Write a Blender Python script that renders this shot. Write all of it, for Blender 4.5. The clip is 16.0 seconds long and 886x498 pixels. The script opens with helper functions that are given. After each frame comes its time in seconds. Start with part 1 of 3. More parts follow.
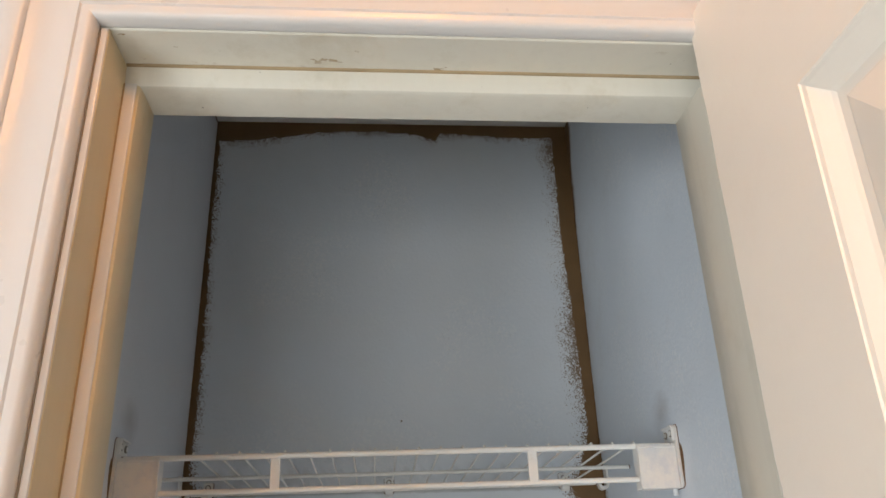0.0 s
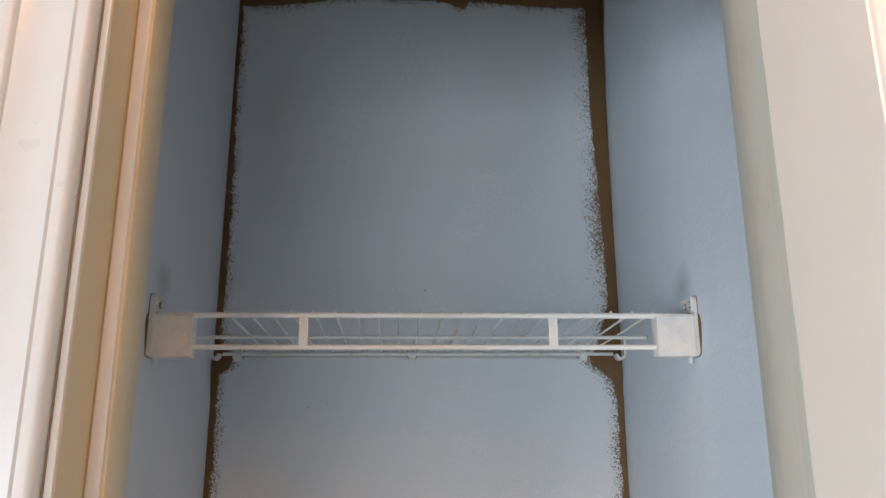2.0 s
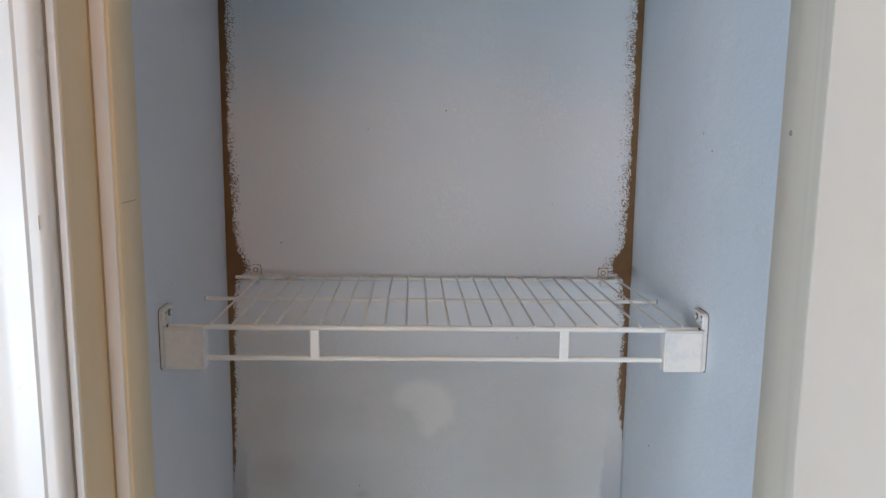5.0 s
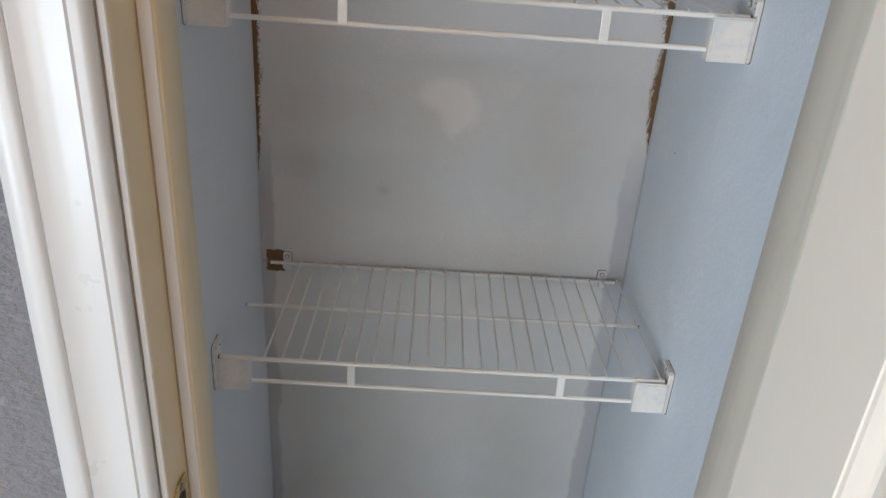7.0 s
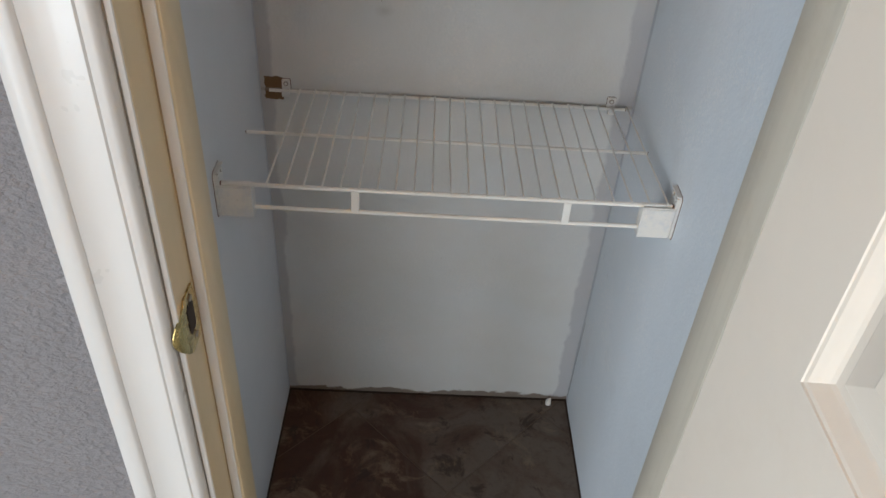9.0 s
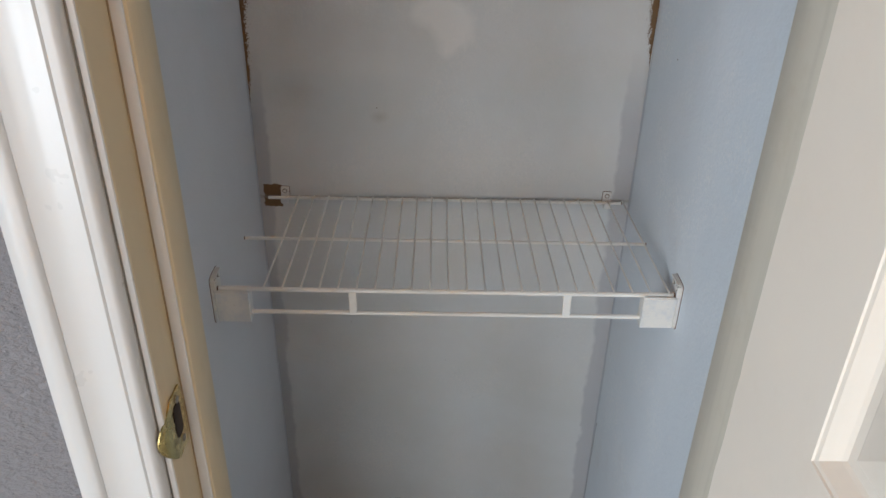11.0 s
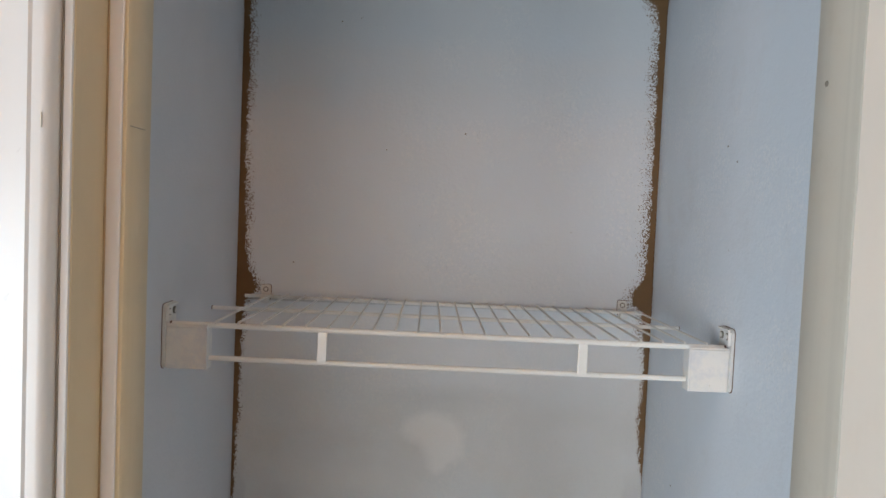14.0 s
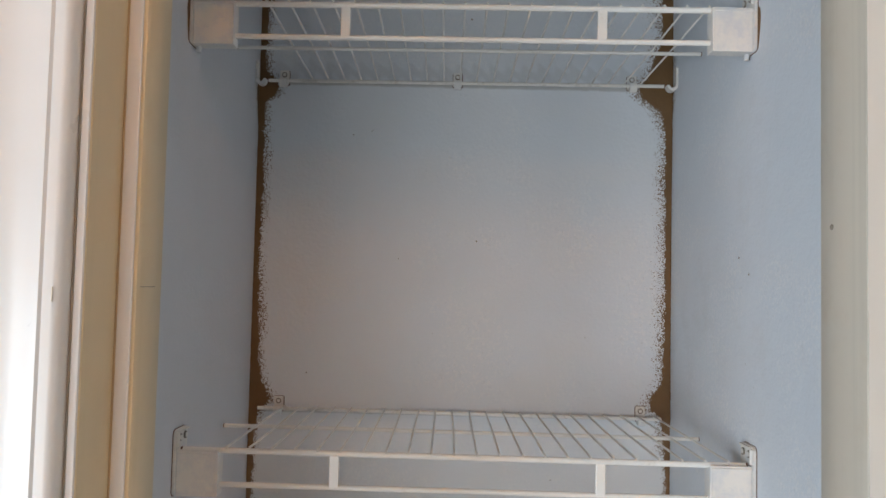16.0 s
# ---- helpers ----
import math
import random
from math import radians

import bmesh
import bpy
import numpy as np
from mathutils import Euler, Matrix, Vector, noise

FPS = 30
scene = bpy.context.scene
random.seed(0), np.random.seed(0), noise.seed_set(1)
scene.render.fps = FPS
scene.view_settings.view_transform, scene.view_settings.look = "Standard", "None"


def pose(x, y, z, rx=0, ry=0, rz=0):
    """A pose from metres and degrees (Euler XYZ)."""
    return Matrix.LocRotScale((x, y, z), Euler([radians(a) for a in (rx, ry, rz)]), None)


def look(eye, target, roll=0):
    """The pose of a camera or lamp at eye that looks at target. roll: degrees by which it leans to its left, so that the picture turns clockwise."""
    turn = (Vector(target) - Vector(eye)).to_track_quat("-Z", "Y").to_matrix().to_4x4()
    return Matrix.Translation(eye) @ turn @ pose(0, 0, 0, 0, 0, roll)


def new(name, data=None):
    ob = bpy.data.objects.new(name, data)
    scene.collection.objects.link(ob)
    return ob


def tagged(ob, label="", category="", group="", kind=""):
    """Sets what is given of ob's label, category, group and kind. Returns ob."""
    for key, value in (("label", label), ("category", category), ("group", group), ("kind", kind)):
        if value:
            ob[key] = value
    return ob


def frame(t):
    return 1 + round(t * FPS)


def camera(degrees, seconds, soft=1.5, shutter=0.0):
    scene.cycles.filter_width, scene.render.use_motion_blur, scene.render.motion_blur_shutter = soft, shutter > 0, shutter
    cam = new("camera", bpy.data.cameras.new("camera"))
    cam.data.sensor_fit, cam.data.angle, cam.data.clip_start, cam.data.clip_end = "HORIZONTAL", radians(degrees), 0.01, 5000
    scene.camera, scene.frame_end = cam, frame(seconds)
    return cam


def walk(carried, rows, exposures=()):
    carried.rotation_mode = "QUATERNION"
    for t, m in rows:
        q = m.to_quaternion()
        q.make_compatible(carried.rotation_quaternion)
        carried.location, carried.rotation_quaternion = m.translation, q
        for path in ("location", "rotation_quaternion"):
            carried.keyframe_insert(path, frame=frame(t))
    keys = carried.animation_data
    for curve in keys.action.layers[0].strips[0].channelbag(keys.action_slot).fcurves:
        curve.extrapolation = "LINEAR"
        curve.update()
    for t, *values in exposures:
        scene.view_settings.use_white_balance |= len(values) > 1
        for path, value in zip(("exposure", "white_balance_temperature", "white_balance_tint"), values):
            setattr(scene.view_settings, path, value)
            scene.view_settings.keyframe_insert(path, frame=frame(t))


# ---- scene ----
cam = camera(59.7, 16.0, soft=1.5)
PATH = [
    (0, (0.287, 0.104, 1.639), (0.459, 1.931, 2.434), -2.0),
    (0.5, (0.286, 0.108, 1.635), (0.448, 1.943, 2.413), -1.8),
    (1, (0.285, 0.11, 1.631), (0.424, 1.987, 2.308), -1.1),
    (1.5, (0.285, 0.111, 1.627), (0.407, 2.013, 2.232), -0.5),
    (2, (0.284, 0.109, 1.619), (0.398, 2.038, 2.135), -0.1),
    (2.5, (0.284, 0.114, 1.605), (0.393, 2.078, 1.966), 0.3),
    (3, (0.286, 0.124, 1.594), (0.387, 2.112, 1.789), 0.1),
    (3.2, (0.288, 0.128, 1.585), (0.384, 2.115, 1.727), 0.1),
    (5.3, (0.292, 0.123, 1.493), (0.364, 2.082, 1.095), 0.9),
    (5.5, (0.294, 0.122, 1.484), (0.362, 2.068, 1.029), 1.2),
    (6, (0.288, 0.116, 1.448), (0.344, 2.026, 0.856), 2.1),
    (6.5, (0.285, 0.117, 1.422), (0.323, 1.975, 0.682), 3.3),
    (7, (0.282, 0.117, 1.402), (0.332, 1.905, 0.508), 4.0),
    (7.5, (0.279, 0.115, 1.389), (0.346, 1.828, 0.36), 4.5),
    (8, (0.28, 0.118, 1.375), (0.346, 1.773, 0.253), 4.3),
    (8.5, (0.283, 0.117, 1.365), (0.343, 1.726, 0.178), 3.9),
    (8.7, (0.283, 0.119, 1.365), (0.344, 1.697, 0.138), 4.1),
    (10.8, (0.297, 0.121, 1.341), (0.328, 1.798, 0.25), 1.6),
    (11, (0.3, 0.118, 1.346), (0.326, 1.853, 0.352), 1.2),
    (11.5, (0.294, 0.124, 1.35), (0.325, 1.935, 0.5), 1.7),
    (12, (0.293, 0.128, 1.351), (0.304, 2.017, 0.692), 1.1),
    (12.5, (0.302, 0.137, 1.397), (0.32, 2.097, 1.002), -0.9),
    (13, (0.294, 0.145, 1.404), (0.33, 2.127, 1.134), 0.2),
    (13.5, (0.295, 0.142, 1.41), (0.331, 2.134, 1.244), 1.6),
    (14, (0.292, 0.141, 1.408), (0.329, 2.138, 1.314), 2.4),
    (14.5, (0.295, 0.14, 1.426), (0.316, 2.14, 1.39), 2.9),
    (15, (0.293, 0.144, 1.43), (0.303, 2.144, 1.449), 2.8),
    (15.5, (0.288, 0.14, 1.444), (0.28, 2.139, 1.507), 2.2),
    (16, (0.296, 0.141, 1.458), (0.286, 2.138, 1.556), 1.3),
]
EXPOSURES = [(0.0, 0.10, 7300, 12), (1.5, 0.20, 6850, 11), (3.0, 0.08, 6300, 10), (5.5, -0.02, 6300, 10), (7.0, -0.08, 6550, 10), (8.5, -0.12, 6850, 10), (11.0, -0.12, 6750, 11), (12.5, -0.02, 6650, 11), (14.5, 0.0, 6750, 10), (16.0, 0.03, 6800, 11)]
walk(cam, [(t, look(eye, target, roll)) for t, eye, target, roll in PATH], EXPOSURES)

# ---- world, lights, exposure ----
W, BACK, CEIL = 0.64, 1.325, 2.422         # closet width, back wall, closet ceiling
FACE, INNER = 0.578, 0.677                # hall face of the front wall, closet edge of the jamb
JL, JR, JH = 0.0910, 0.5610, 2.0220          # jamb faces
HX0, HX1, HY0, HZ = -1.60, 1.75, -2.40, 2.44   # hall
world = bpy.data.worlds.new("world")
scene.world = world
world.use_nodes = True
sky = world.node_tree.nodes.new("ShaderNodeTexSky")
sky.sky_type, sky.sun_disc, sky.sun_elevation, sky.sun_rotation = "NISHITA", False, radians(40), radians(200)
world.node_tree.links.new(sky.outputs["Color"], world.node_tree.nodes["Background"].inputs["Color"])
world.node_tree.nodes["Background"].inputs["Strength"].default_value = 0.1


def area_lamp(name, m, w, h, watts, colour):
    data = bpy.data.lights.new(name, "AREA")
    data.shape, data.size, data.size_y, data.energy, data.color = "RECTANGLE", w, h, watts, colour
    ob = new(name, data)
    ob.matrix_world = m
    return ob


# daylight in the left window opening, an added rear fill, two warm bulbs under the hall ceiling
WIN = (-2.05, -0.75, 0.06, 1.46)          # y0, y1, z0, z1 in the hall's left wall
REARFILL = (-1.05, 0.25, 0.06, 1.26)      # x0, x1, z0, z1 of the fill's opening in the hall's rear wall
area_lamp("window_daylight", look((HX0 - 0.02, -1.40, 0.76), (0.6, 0.2, 0.35)), 1.25, 1.34, 70, (0.77, 0.885, 1.0))
# added fill from behind to brighten the closet's back wall
area_lamp("rear_window_daylight", look((-0.40, HY0 - 0.02, 0.66), (0.2, 1.0, 0.0)), 1.25, 1.14, 32, (0.86, 0.94, 1.0))
for x, y in ((0.30, -0.170), (0.34, -0.045)):
    bulb = bpy.data.lights.new("hall_bulb", "POINT")
    bulb.energy, bulb.color, bulb.shadow_soft_size = 3.9, (1.0, 0.40, 0.075), 0.007
    new("hall_bulb", bulb).location = (x, y, 2.385)

# ---- materials ----


class Nodes:
    """Short calls for shader nodes on one material."""

    def __init__(self, name):
        self.mat = bpy.data.materials.new(name)
        self.mat.use_nodes = True
        self.t = self.mat.node_tree
        self.bsdf = self.t.nodes["Principled BSDF"]
        self.geo = self.t.nodes.new("ShaderNodeNewGeometry")
        self.pos = self.geo.outputs["Position"]
        sep = self.t.nodes.new("ShaderNodeSeparateXYZ")
        self.t.links.new(self.pos, sep.inputs[0])
        self.x, self.y, self.z = sep.outputs

    def put(self, socket, value):
        if isinstance(value, bpy.types.NodeSocket):
            self.t.links.new(value, socket)
        else:
            socket.default_value = value

    def math(self, op, a, b=0.0, c=0.0, clamp=False):
        n = self.t.nodes.new("ShaderNodeMath")
        n.operation, n.use_clamp = op, clamp
        for s, v in zip(n.inputs, (a, b, c)):
            self.put(s, v)
        return n.outputs[0]

    def noise(self, scale, detail=3.0, rough=0.55, stretch=None, distort=0.0):
        n = self.t.nodes.new("ShaderNodeTexNoise")
        vec = self.pos
        if stretch:
            m = self.t.nodes.new("ShaderNodeVectorMath")
            m.operation = "MULTIPLY"
            self.put(m.inputs[0], vec)
            m.inputs[1].default_value = stretch
            vec = m.outputs[0]
        self.put(n.inputs["Vector"], vec)
        n.inputs["Scale"].default_value, n.inputs["Detail"].default_value = scale, detail
        n.inputs["Roughness"].default_value, n.inputs["Distortion"].default_value = rough, distort
        return n.outputs["Fac"]

    def ramp(self, value, stops, smooth=False):
        n = self.t.nodes.new("ShaderNodeValToRGB")
        n.color_ramp.interpolation = "EASE" if smooth else "LINEAR"
        e = n.color_ramp.elements
        while len(e) < len(stops):
            e.new(0.5)
        for k, (p, v) in zip(e, sorted(stops, key=lambda s: s[0])):
            k.position, k.color = p, (v, v, v, 1) if isinstance(v, (int, float)) else (*v, 1)
        self.put(n.inputs[0], value)
        return n.outputs[0]

    def span(self, value, lo, hi, a=0.0, b=1.0):
        n = self.t.nodes.new("ShaderNodeMapRange")
        self.put(n.inputs[0], value)
        for s, v in zip(n.inputs[1:5], (lo, hi, a, b)):
            self.put(s, v)
        return n.outputs[0]

    def mix(self, fac, a, b):
        n = self.t.nodes.new("ShaderNodeMix")
        n.data_type = "RGBA"
        self.put(n.inputs[0], fac)
        for s, v in ((n.inputs[6], a), (n.inputs[7], b)):
            self.put(s, v if isinstance(v, bpy.types.NodeSocket) else (*v, 1))
        return n.outputs[2]

    def blob(self, cx, cy, cz, rx, ry, rz, soft=0.5, wob=0.0):
        """1 inside an ellipsoid, fading out over soft of its radius."""
        d = None
        for s, c, r in ((self.x, cx, rx), (self.y, cy, ry), (self.z, cz, rz)):
            q = self.math("POWER", self.math("ABSOLUTE", self.math("DIVIDE", self.math("SUBTRACT", s, c), r)), 2.0)
            d = q if d is None else self.math("ADD", d, q)
        d = self.math("SQRT", d)
        if wob:
            d = self.math("ADD", d, self.math("MULTIPLY", self.math("SUBTRACT", self.noise(35, 4), 0.5), wob))
        return self.span(d, 1.0, 1.0 - soft)

    def bump(self, height, strength, distance):
        n = self.t.nodes.new("ShaderNodeBump")
        n.inputs["Strength"].default_value, n.inputs["Distance"].default_value = strength, distance
        self.put(n.inputs["Height"], height)
        self.put(self.bsdf.inputs["Normal"], n.outputs[0])

    def done(self, colour, rough=0.5, metal=0.0):
        self.put(self.bsdf.inputs["Base Color"], colour if isinstance(colour, bpy.types.NodeSocket) else (*colour, 1))
        self.put(self.bsdf.inputs["Roughness"], rough)
        self.bsdf.inputs["Metallic"].default_value = metal
        return self.mat


PAINT, BARE = (0.645, 0.70, 0.76), (0.155, 0.083, 0.030)


def closet_paint(name, strips, spots=(), smears=True):
    """Rolled primer over bare tan board; strips(n) gives the unpainted distance fields."""
    n = Nodes(name)
    big, fine, grain = n.noise(3.0, 4), n.noise(85, 5, 0.65), n.noise(470, 2, 0.6)
    tone = n.math("MULTIPLY", n.span(big, 0.3, 0.7, 0.94, 1.04), n.span(n.noise(16, 4, 0.6), 0.3, 0.7, 0.965, 1.025))
    streak = n.span(n.noise(9, 4, 0.6, (1, 1, 0.18)), 0.35, 0.65, 0.97, 1.02)
    col = n.mix(n.math("MULTIPLY", n.math("MULTIPLY", tone, streak), 0.92, clamp=True), (0.40, 0.42, 0.44), tuple(min(1, c * 1.05) for c in PAINT))
    # patches where the roller ran dry leave a fine pale and dark tooth
    dry = n.span(n.noise(6.5, 4, 0.6), 0.47, 0.62)
    col = n.mix(n.math("MULTIPLY", n.math("MULTIPLY", dry, n.span(n.noise(260, 3, 0.6), 0.50, 0.62)), 0.45), col, (0.80, 0.81, 0.82))
    col = n.mix(n.math("MULTIPLY", n.math("MULTIPLY", dry, n.span(n.noise(300, 2, 0.6, (1, 1, 0.6)), 0.62, 0.70)), 0.22), col, (0.36, 0.36, 0.36))
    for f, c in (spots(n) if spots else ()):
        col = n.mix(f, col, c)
    bare = None
    for dist, width, speck in strips(n):
        jitter = n.math("ADD", n.math("MULTIPLY", n.math("SUBTRACT", fine, 0.5), 0.012), n.math("MULTIPLY", n.math("SUBTRACT", grain, 0.5), 0.011))
        edge = n.math("ADD", n.math("SUBTRACT", width, 0.0012), n.math("MULTIPLY", jitter, n.span(width, 0.0005, 0.004)))
        solid = n.span(n.math("SUBTRACT", edge, dist), -0.0004, 0.0006)
        # roller stipple past the edge
        past = n.math("ADD", n.span(n.math("SUBTRACT", dist, edge), 0.0, speck, 0.45, 0.67), n.span(n.noise(17, 3), 0.35, 0.65, -0.04, 0.10))
        stip = n.math("MULTIPLY", n.math("GREATER_THAN", grain, past), n.math("MULTIPLY", n.span(width, 0.004, 0.008), n.math("LESS_THAN", n.math("SUBTRACT", dist, edge), speck)))
        f = n.math("MAXIMUM", solid, n.math("MULTIPLY", stip, 0.92))
        bare = f if bare is None else n.math("MAXIMUM", bare, f)
    if bare is not None:
        tan = n.mix(n.noise(30, 4), tuple(c * 0.8 for c in BARE), tuple(c * 1.25 for c in BARE))
        col = n.mix(bare, col, tan)
    height = n.math("ADD", n.math("MULTIPLY", n.noise(160, 3, 0.6), 0.6), n.math("MULTIPLY", n.noise(28, 3), 0.8))
    if bare is not None:
        height = n.math("SUBTRACT", height, n.math("MULTIPLY", bare, 0.6))
    n.bump(height, 0.46, 0.002)
    return n.done(col, n.span(n.noise(12, 2), 0.3, 0.7, 0.5, 0.68))


def zpos(z):
    return z / 2.5


def back_strips(n):
    zz = n.math("DIVIDE", n.z, 2.5)
    left = n.ramp(zz, [(zpos(a), b) for a, b in ((0.90, 0.0), (0.98, 0.006), (1.10, 0.009), (1.23, 0.012), (1.262, 0.015), (1.275, 0.032), (1.295, 0.029), (1.312, 0.018), (1.36, 0.013), (1.50, 0.010), (1.60, 0.012), (1.715, 0.011), (1.738, 0.012), (1.752, 0.030), (1.772, 0.030), (1.79, 0.010), (1.95, 0.013), (2.10, 0.011), (2.25, 0.008), (2.40, 0.010))])
    right = n.ramp(zz, [(zpos(a), b) for a, b in ((0.98, 0.0), (1.03, 0.006), (1.08, 0.012), (1.14, 0.009), (1.16, 0.008), (1.24, 0.012), (1.268, 0.016), (1.280, 0.034), (1.300, 0.030), (1.318, 0.015), (1.38, 0.012), (1.50, 0.011), (1.62, 0.012), (1.70, 0.013), (1.728, 0.017), (1.740, 0.022), (1.754, 0.048), (1.775, 0.054), (1.79, 0.038), (1.82, 0.030), (1.855, 0.018), (1.95, 0.020), (2.19, 0.030), (2.40, 0.030))])
    top = n.ramp(n.x, [(0.0, 0.044), (0.06, 0.042), (0.12, 0.033), (0.18, 0.022), (0.28, 0.018), (0.36, 0.024), (0.395, 0.038), (0.402, 0.020), (0.46, 0.024), (0.54, 0.028), (0.62, 0.026)])
    drop = n.math("SUBTRACT", CEIL, n.z)
    reach = n.math("ADD", n.span(n.z, 1.18, 1.24, 0.005, 0.019), n.span(n.z, 1.80, 1.88, 0.0, 0.012))
    return [(n.x, left, n.span(n.z, 1.18, 1.24, 0.005, 0.013)), (n.math("SUBTRACT", W, n.x), right, reach), (drop, top, 0.014)]


def back_spots(n):
    """Thin and thick coats, smudges, scuffs; also the lower wall's darker shade, put into the colour."""
    out = [(n.math("MULTIPLY", n.span(n.noise(5, 3), 0.38, 0.62, 0.3, 1.0), 0.36), (0.69, 0.685, 0.67))]
    # lower wall: mottled grey smears, plus its deeper shade painted into the colour
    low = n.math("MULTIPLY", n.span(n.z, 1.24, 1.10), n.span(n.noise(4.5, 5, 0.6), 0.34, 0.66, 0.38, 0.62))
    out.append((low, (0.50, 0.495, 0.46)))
    moon = n.math("SUBTRACT", n.blob(0.308, BACK, 1.051, 0.060, 0.1, 0.056, 0.30, 0.45), n.blob(0.262, BACK, 1.012, 0.052, 0.1, 0.058, 0.35, 0.4), clamp=True)
    out += [(n.math("MULTIPLY", moon, 0.50), (0.78, 0.77, 0.75)),
            (n.math("MULTIPLY", n.blob(0.19, BACK, 0.985, 0.13, 0.1, 0.030, 0.9, 0.9), 0.22), (0.70, 0.69, 0.66)),
            (n.math("MULTIPLY", n.blob(0.15, BACK, 1.05, 0.14, 0.1, 0.05, 0.9, 1.2), 0.18), (0.40, 0.39, 0.36)),
            (n.math("MULTIPLY", n.blob(0.33, BACK, 1.122, 0.14, 0.1, 0.026, 0.9, 0.8), 0.26), (0.42, 0.41, 0.40)),
            (n.math("MULTIPLY", n.blob(0.209, BACK, 0.902, 0.018, 0.1, 0.012, 0.9, 0.6), 0.4), (0.36, 0.35, 0.33)),
            (n.math("MULTIPLY", n.blob(0.07, BACK, 0.945, 0.06, 0.1, 0.035, 0.9, 0.9), 0.32), (0.42, 0.41, 0.38)),
            (n.math("MULTIPLY", n.math("GREATER_THAN", n.noise(60, 2, 0.5), 0.80), 0.4), (0.34, 0.32, 0.29))]
    # grey caulk smears down both lower corners
    for d, a in ((n.x, 0.020), (n.math("SUBTRACT", W, n.x), 0.030)):
        edge = n.math("ADD", a, n.math("MULTIPLY", n.math("SUBTRACT", n.noise(14, 4), 0.5), 0.035))
        f = n.math("MULTIPLY", n.span(n.math("SUBTRACT", edge, d), -0.003, 0.003), n.span(n.z, 1.02, 0.90))
        out.append((n.math("MULTIPLY", f, 0.60), (0.34, 0.35, 0.39)))
    # bare patch beside the lowest clip
    jit = n.math("MULTIPLY", n.math("SUBTRACT", n.noise(110, 4), 0.5), 0.010)
    patch = n.math("MULTIPLY", *[n.span(n.math("ADD", n.math("ABSOLUTE", n.math("SUBTRACT", c, m)), jit), r, r - 0.0012) for c, m, r in ((n.x, 0.023, 0.017), (n.z, 0.757, 0.022))])
    out.append((patch, BARE))
    # grey scallops at the wire pitch behind the top shelf
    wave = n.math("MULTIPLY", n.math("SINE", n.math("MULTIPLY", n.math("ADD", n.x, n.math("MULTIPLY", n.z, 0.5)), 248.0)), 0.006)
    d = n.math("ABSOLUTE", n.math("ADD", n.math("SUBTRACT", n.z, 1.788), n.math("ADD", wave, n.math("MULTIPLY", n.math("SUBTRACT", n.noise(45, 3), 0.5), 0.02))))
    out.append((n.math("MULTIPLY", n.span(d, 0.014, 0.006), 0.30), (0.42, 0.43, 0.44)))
    # dark line along each back rod: grime plus contact shadow painted into the wall colour
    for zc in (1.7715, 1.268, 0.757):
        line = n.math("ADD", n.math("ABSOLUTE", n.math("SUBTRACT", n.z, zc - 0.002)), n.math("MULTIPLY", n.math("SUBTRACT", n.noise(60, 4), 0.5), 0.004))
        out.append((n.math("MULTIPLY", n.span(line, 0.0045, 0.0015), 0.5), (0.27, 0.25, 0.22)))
    # broken paint along the floor
    low = n.math("ADD", -0.013, n.math("MULTIPLY", n.noise(11, 6, 0.75), 0.052))
    out.append((n.math("MULTIPLY", n.span(n.math("SUBTRACT", low, n.z), -0.002, 0.002), 0.85), (0.13, 0.085, 0.055)))
    return out


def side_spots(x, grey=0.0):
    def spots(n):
        # grey mutes the whole wall's paint, standing in for its weaker light
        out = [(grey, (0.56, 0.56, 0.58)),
               (n.math("MULTIPLY", n.span(n.noise(7, 6, 0.7), 0.56, 0.72), 0.22), (0.50, 0.50, 0.50)),
               (n.math("MULTIPLY", n.math("GREATER_THAN", n.noise(60, 2, 0.5), 0.80), 0.35), (0.36, 0.34, 0.32)),
               (n.math("MULTIPLY", n.blob(x, 1.04, 1.825, 0.1, 0.04, 0.03, 0.95, 0.7), 0.45), (0.22, 0.20, 0.20))]
        edge = n.math("ADD", 0.006, n.math("MULTIPLY", n.noise(20, 4), 0.012))
        f = n.math("MULTIPLY", n.span(n.math("SUBTRACT", edge, n.math("SUBTRACT", BACK, n.y)), -0.002, 0.003), n.span(n.z, 1.05, 0.95))
        out.append((n.math("MULTIPLY", f, 0.5), (0.34, 0.35, 0.40)))
        return out
    return spots


def right_strips(n):
    zz = n.math("DIVIDE", n.z, 2.5)
    w = n.ramp(zz, [(zpos(a), b) for a, b in ((1.00, 0.0), (1.06, 0.004), (1.25, 0.003), (1.30, 0.004), (1.36, 0.002), (1.60, 0.001), (1.72, 0.003), (1.77, 0.008), (1.84, 0.004), (1.88, 0.003), (2.15, 0.004), (2.25, 0.008), (2.33, 0.016), (2.41, 0.030))])
    return [(n.math("SUBTRACT", BACK, n.y), w, 0.012)]


def left_strips(n):
    zz = n.math("DIVIDE", n.z, 2.5)
    w = n.ramp(zz, [(zpos(a), b) for a, b in ((0.90, 0.0), (1.20, 0.002), (1.70, 0.003), (1.75, 0.018), (1.79, 0.004), (2.41, 0.004))])
    return [(n.math("SUBTRACT", BACK, n.y), w, 0.004), (n.math("SUBTRACT", CEIL, n.z), 0.006, 0.004)]


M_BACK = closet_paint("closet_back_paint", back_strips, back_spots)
# left wall: same primer with its shade mixed in as grey
M_LEFT = closet_paint("closet_left_shaded_paint", left_strips, side_spots(0.0, 0.8))
M_RIGHT = closet_paint("closet_right_paint", right_strips, side_spots(W))
M_CLOSET = closet_paint("closet_plain_paint", lambda n: [])


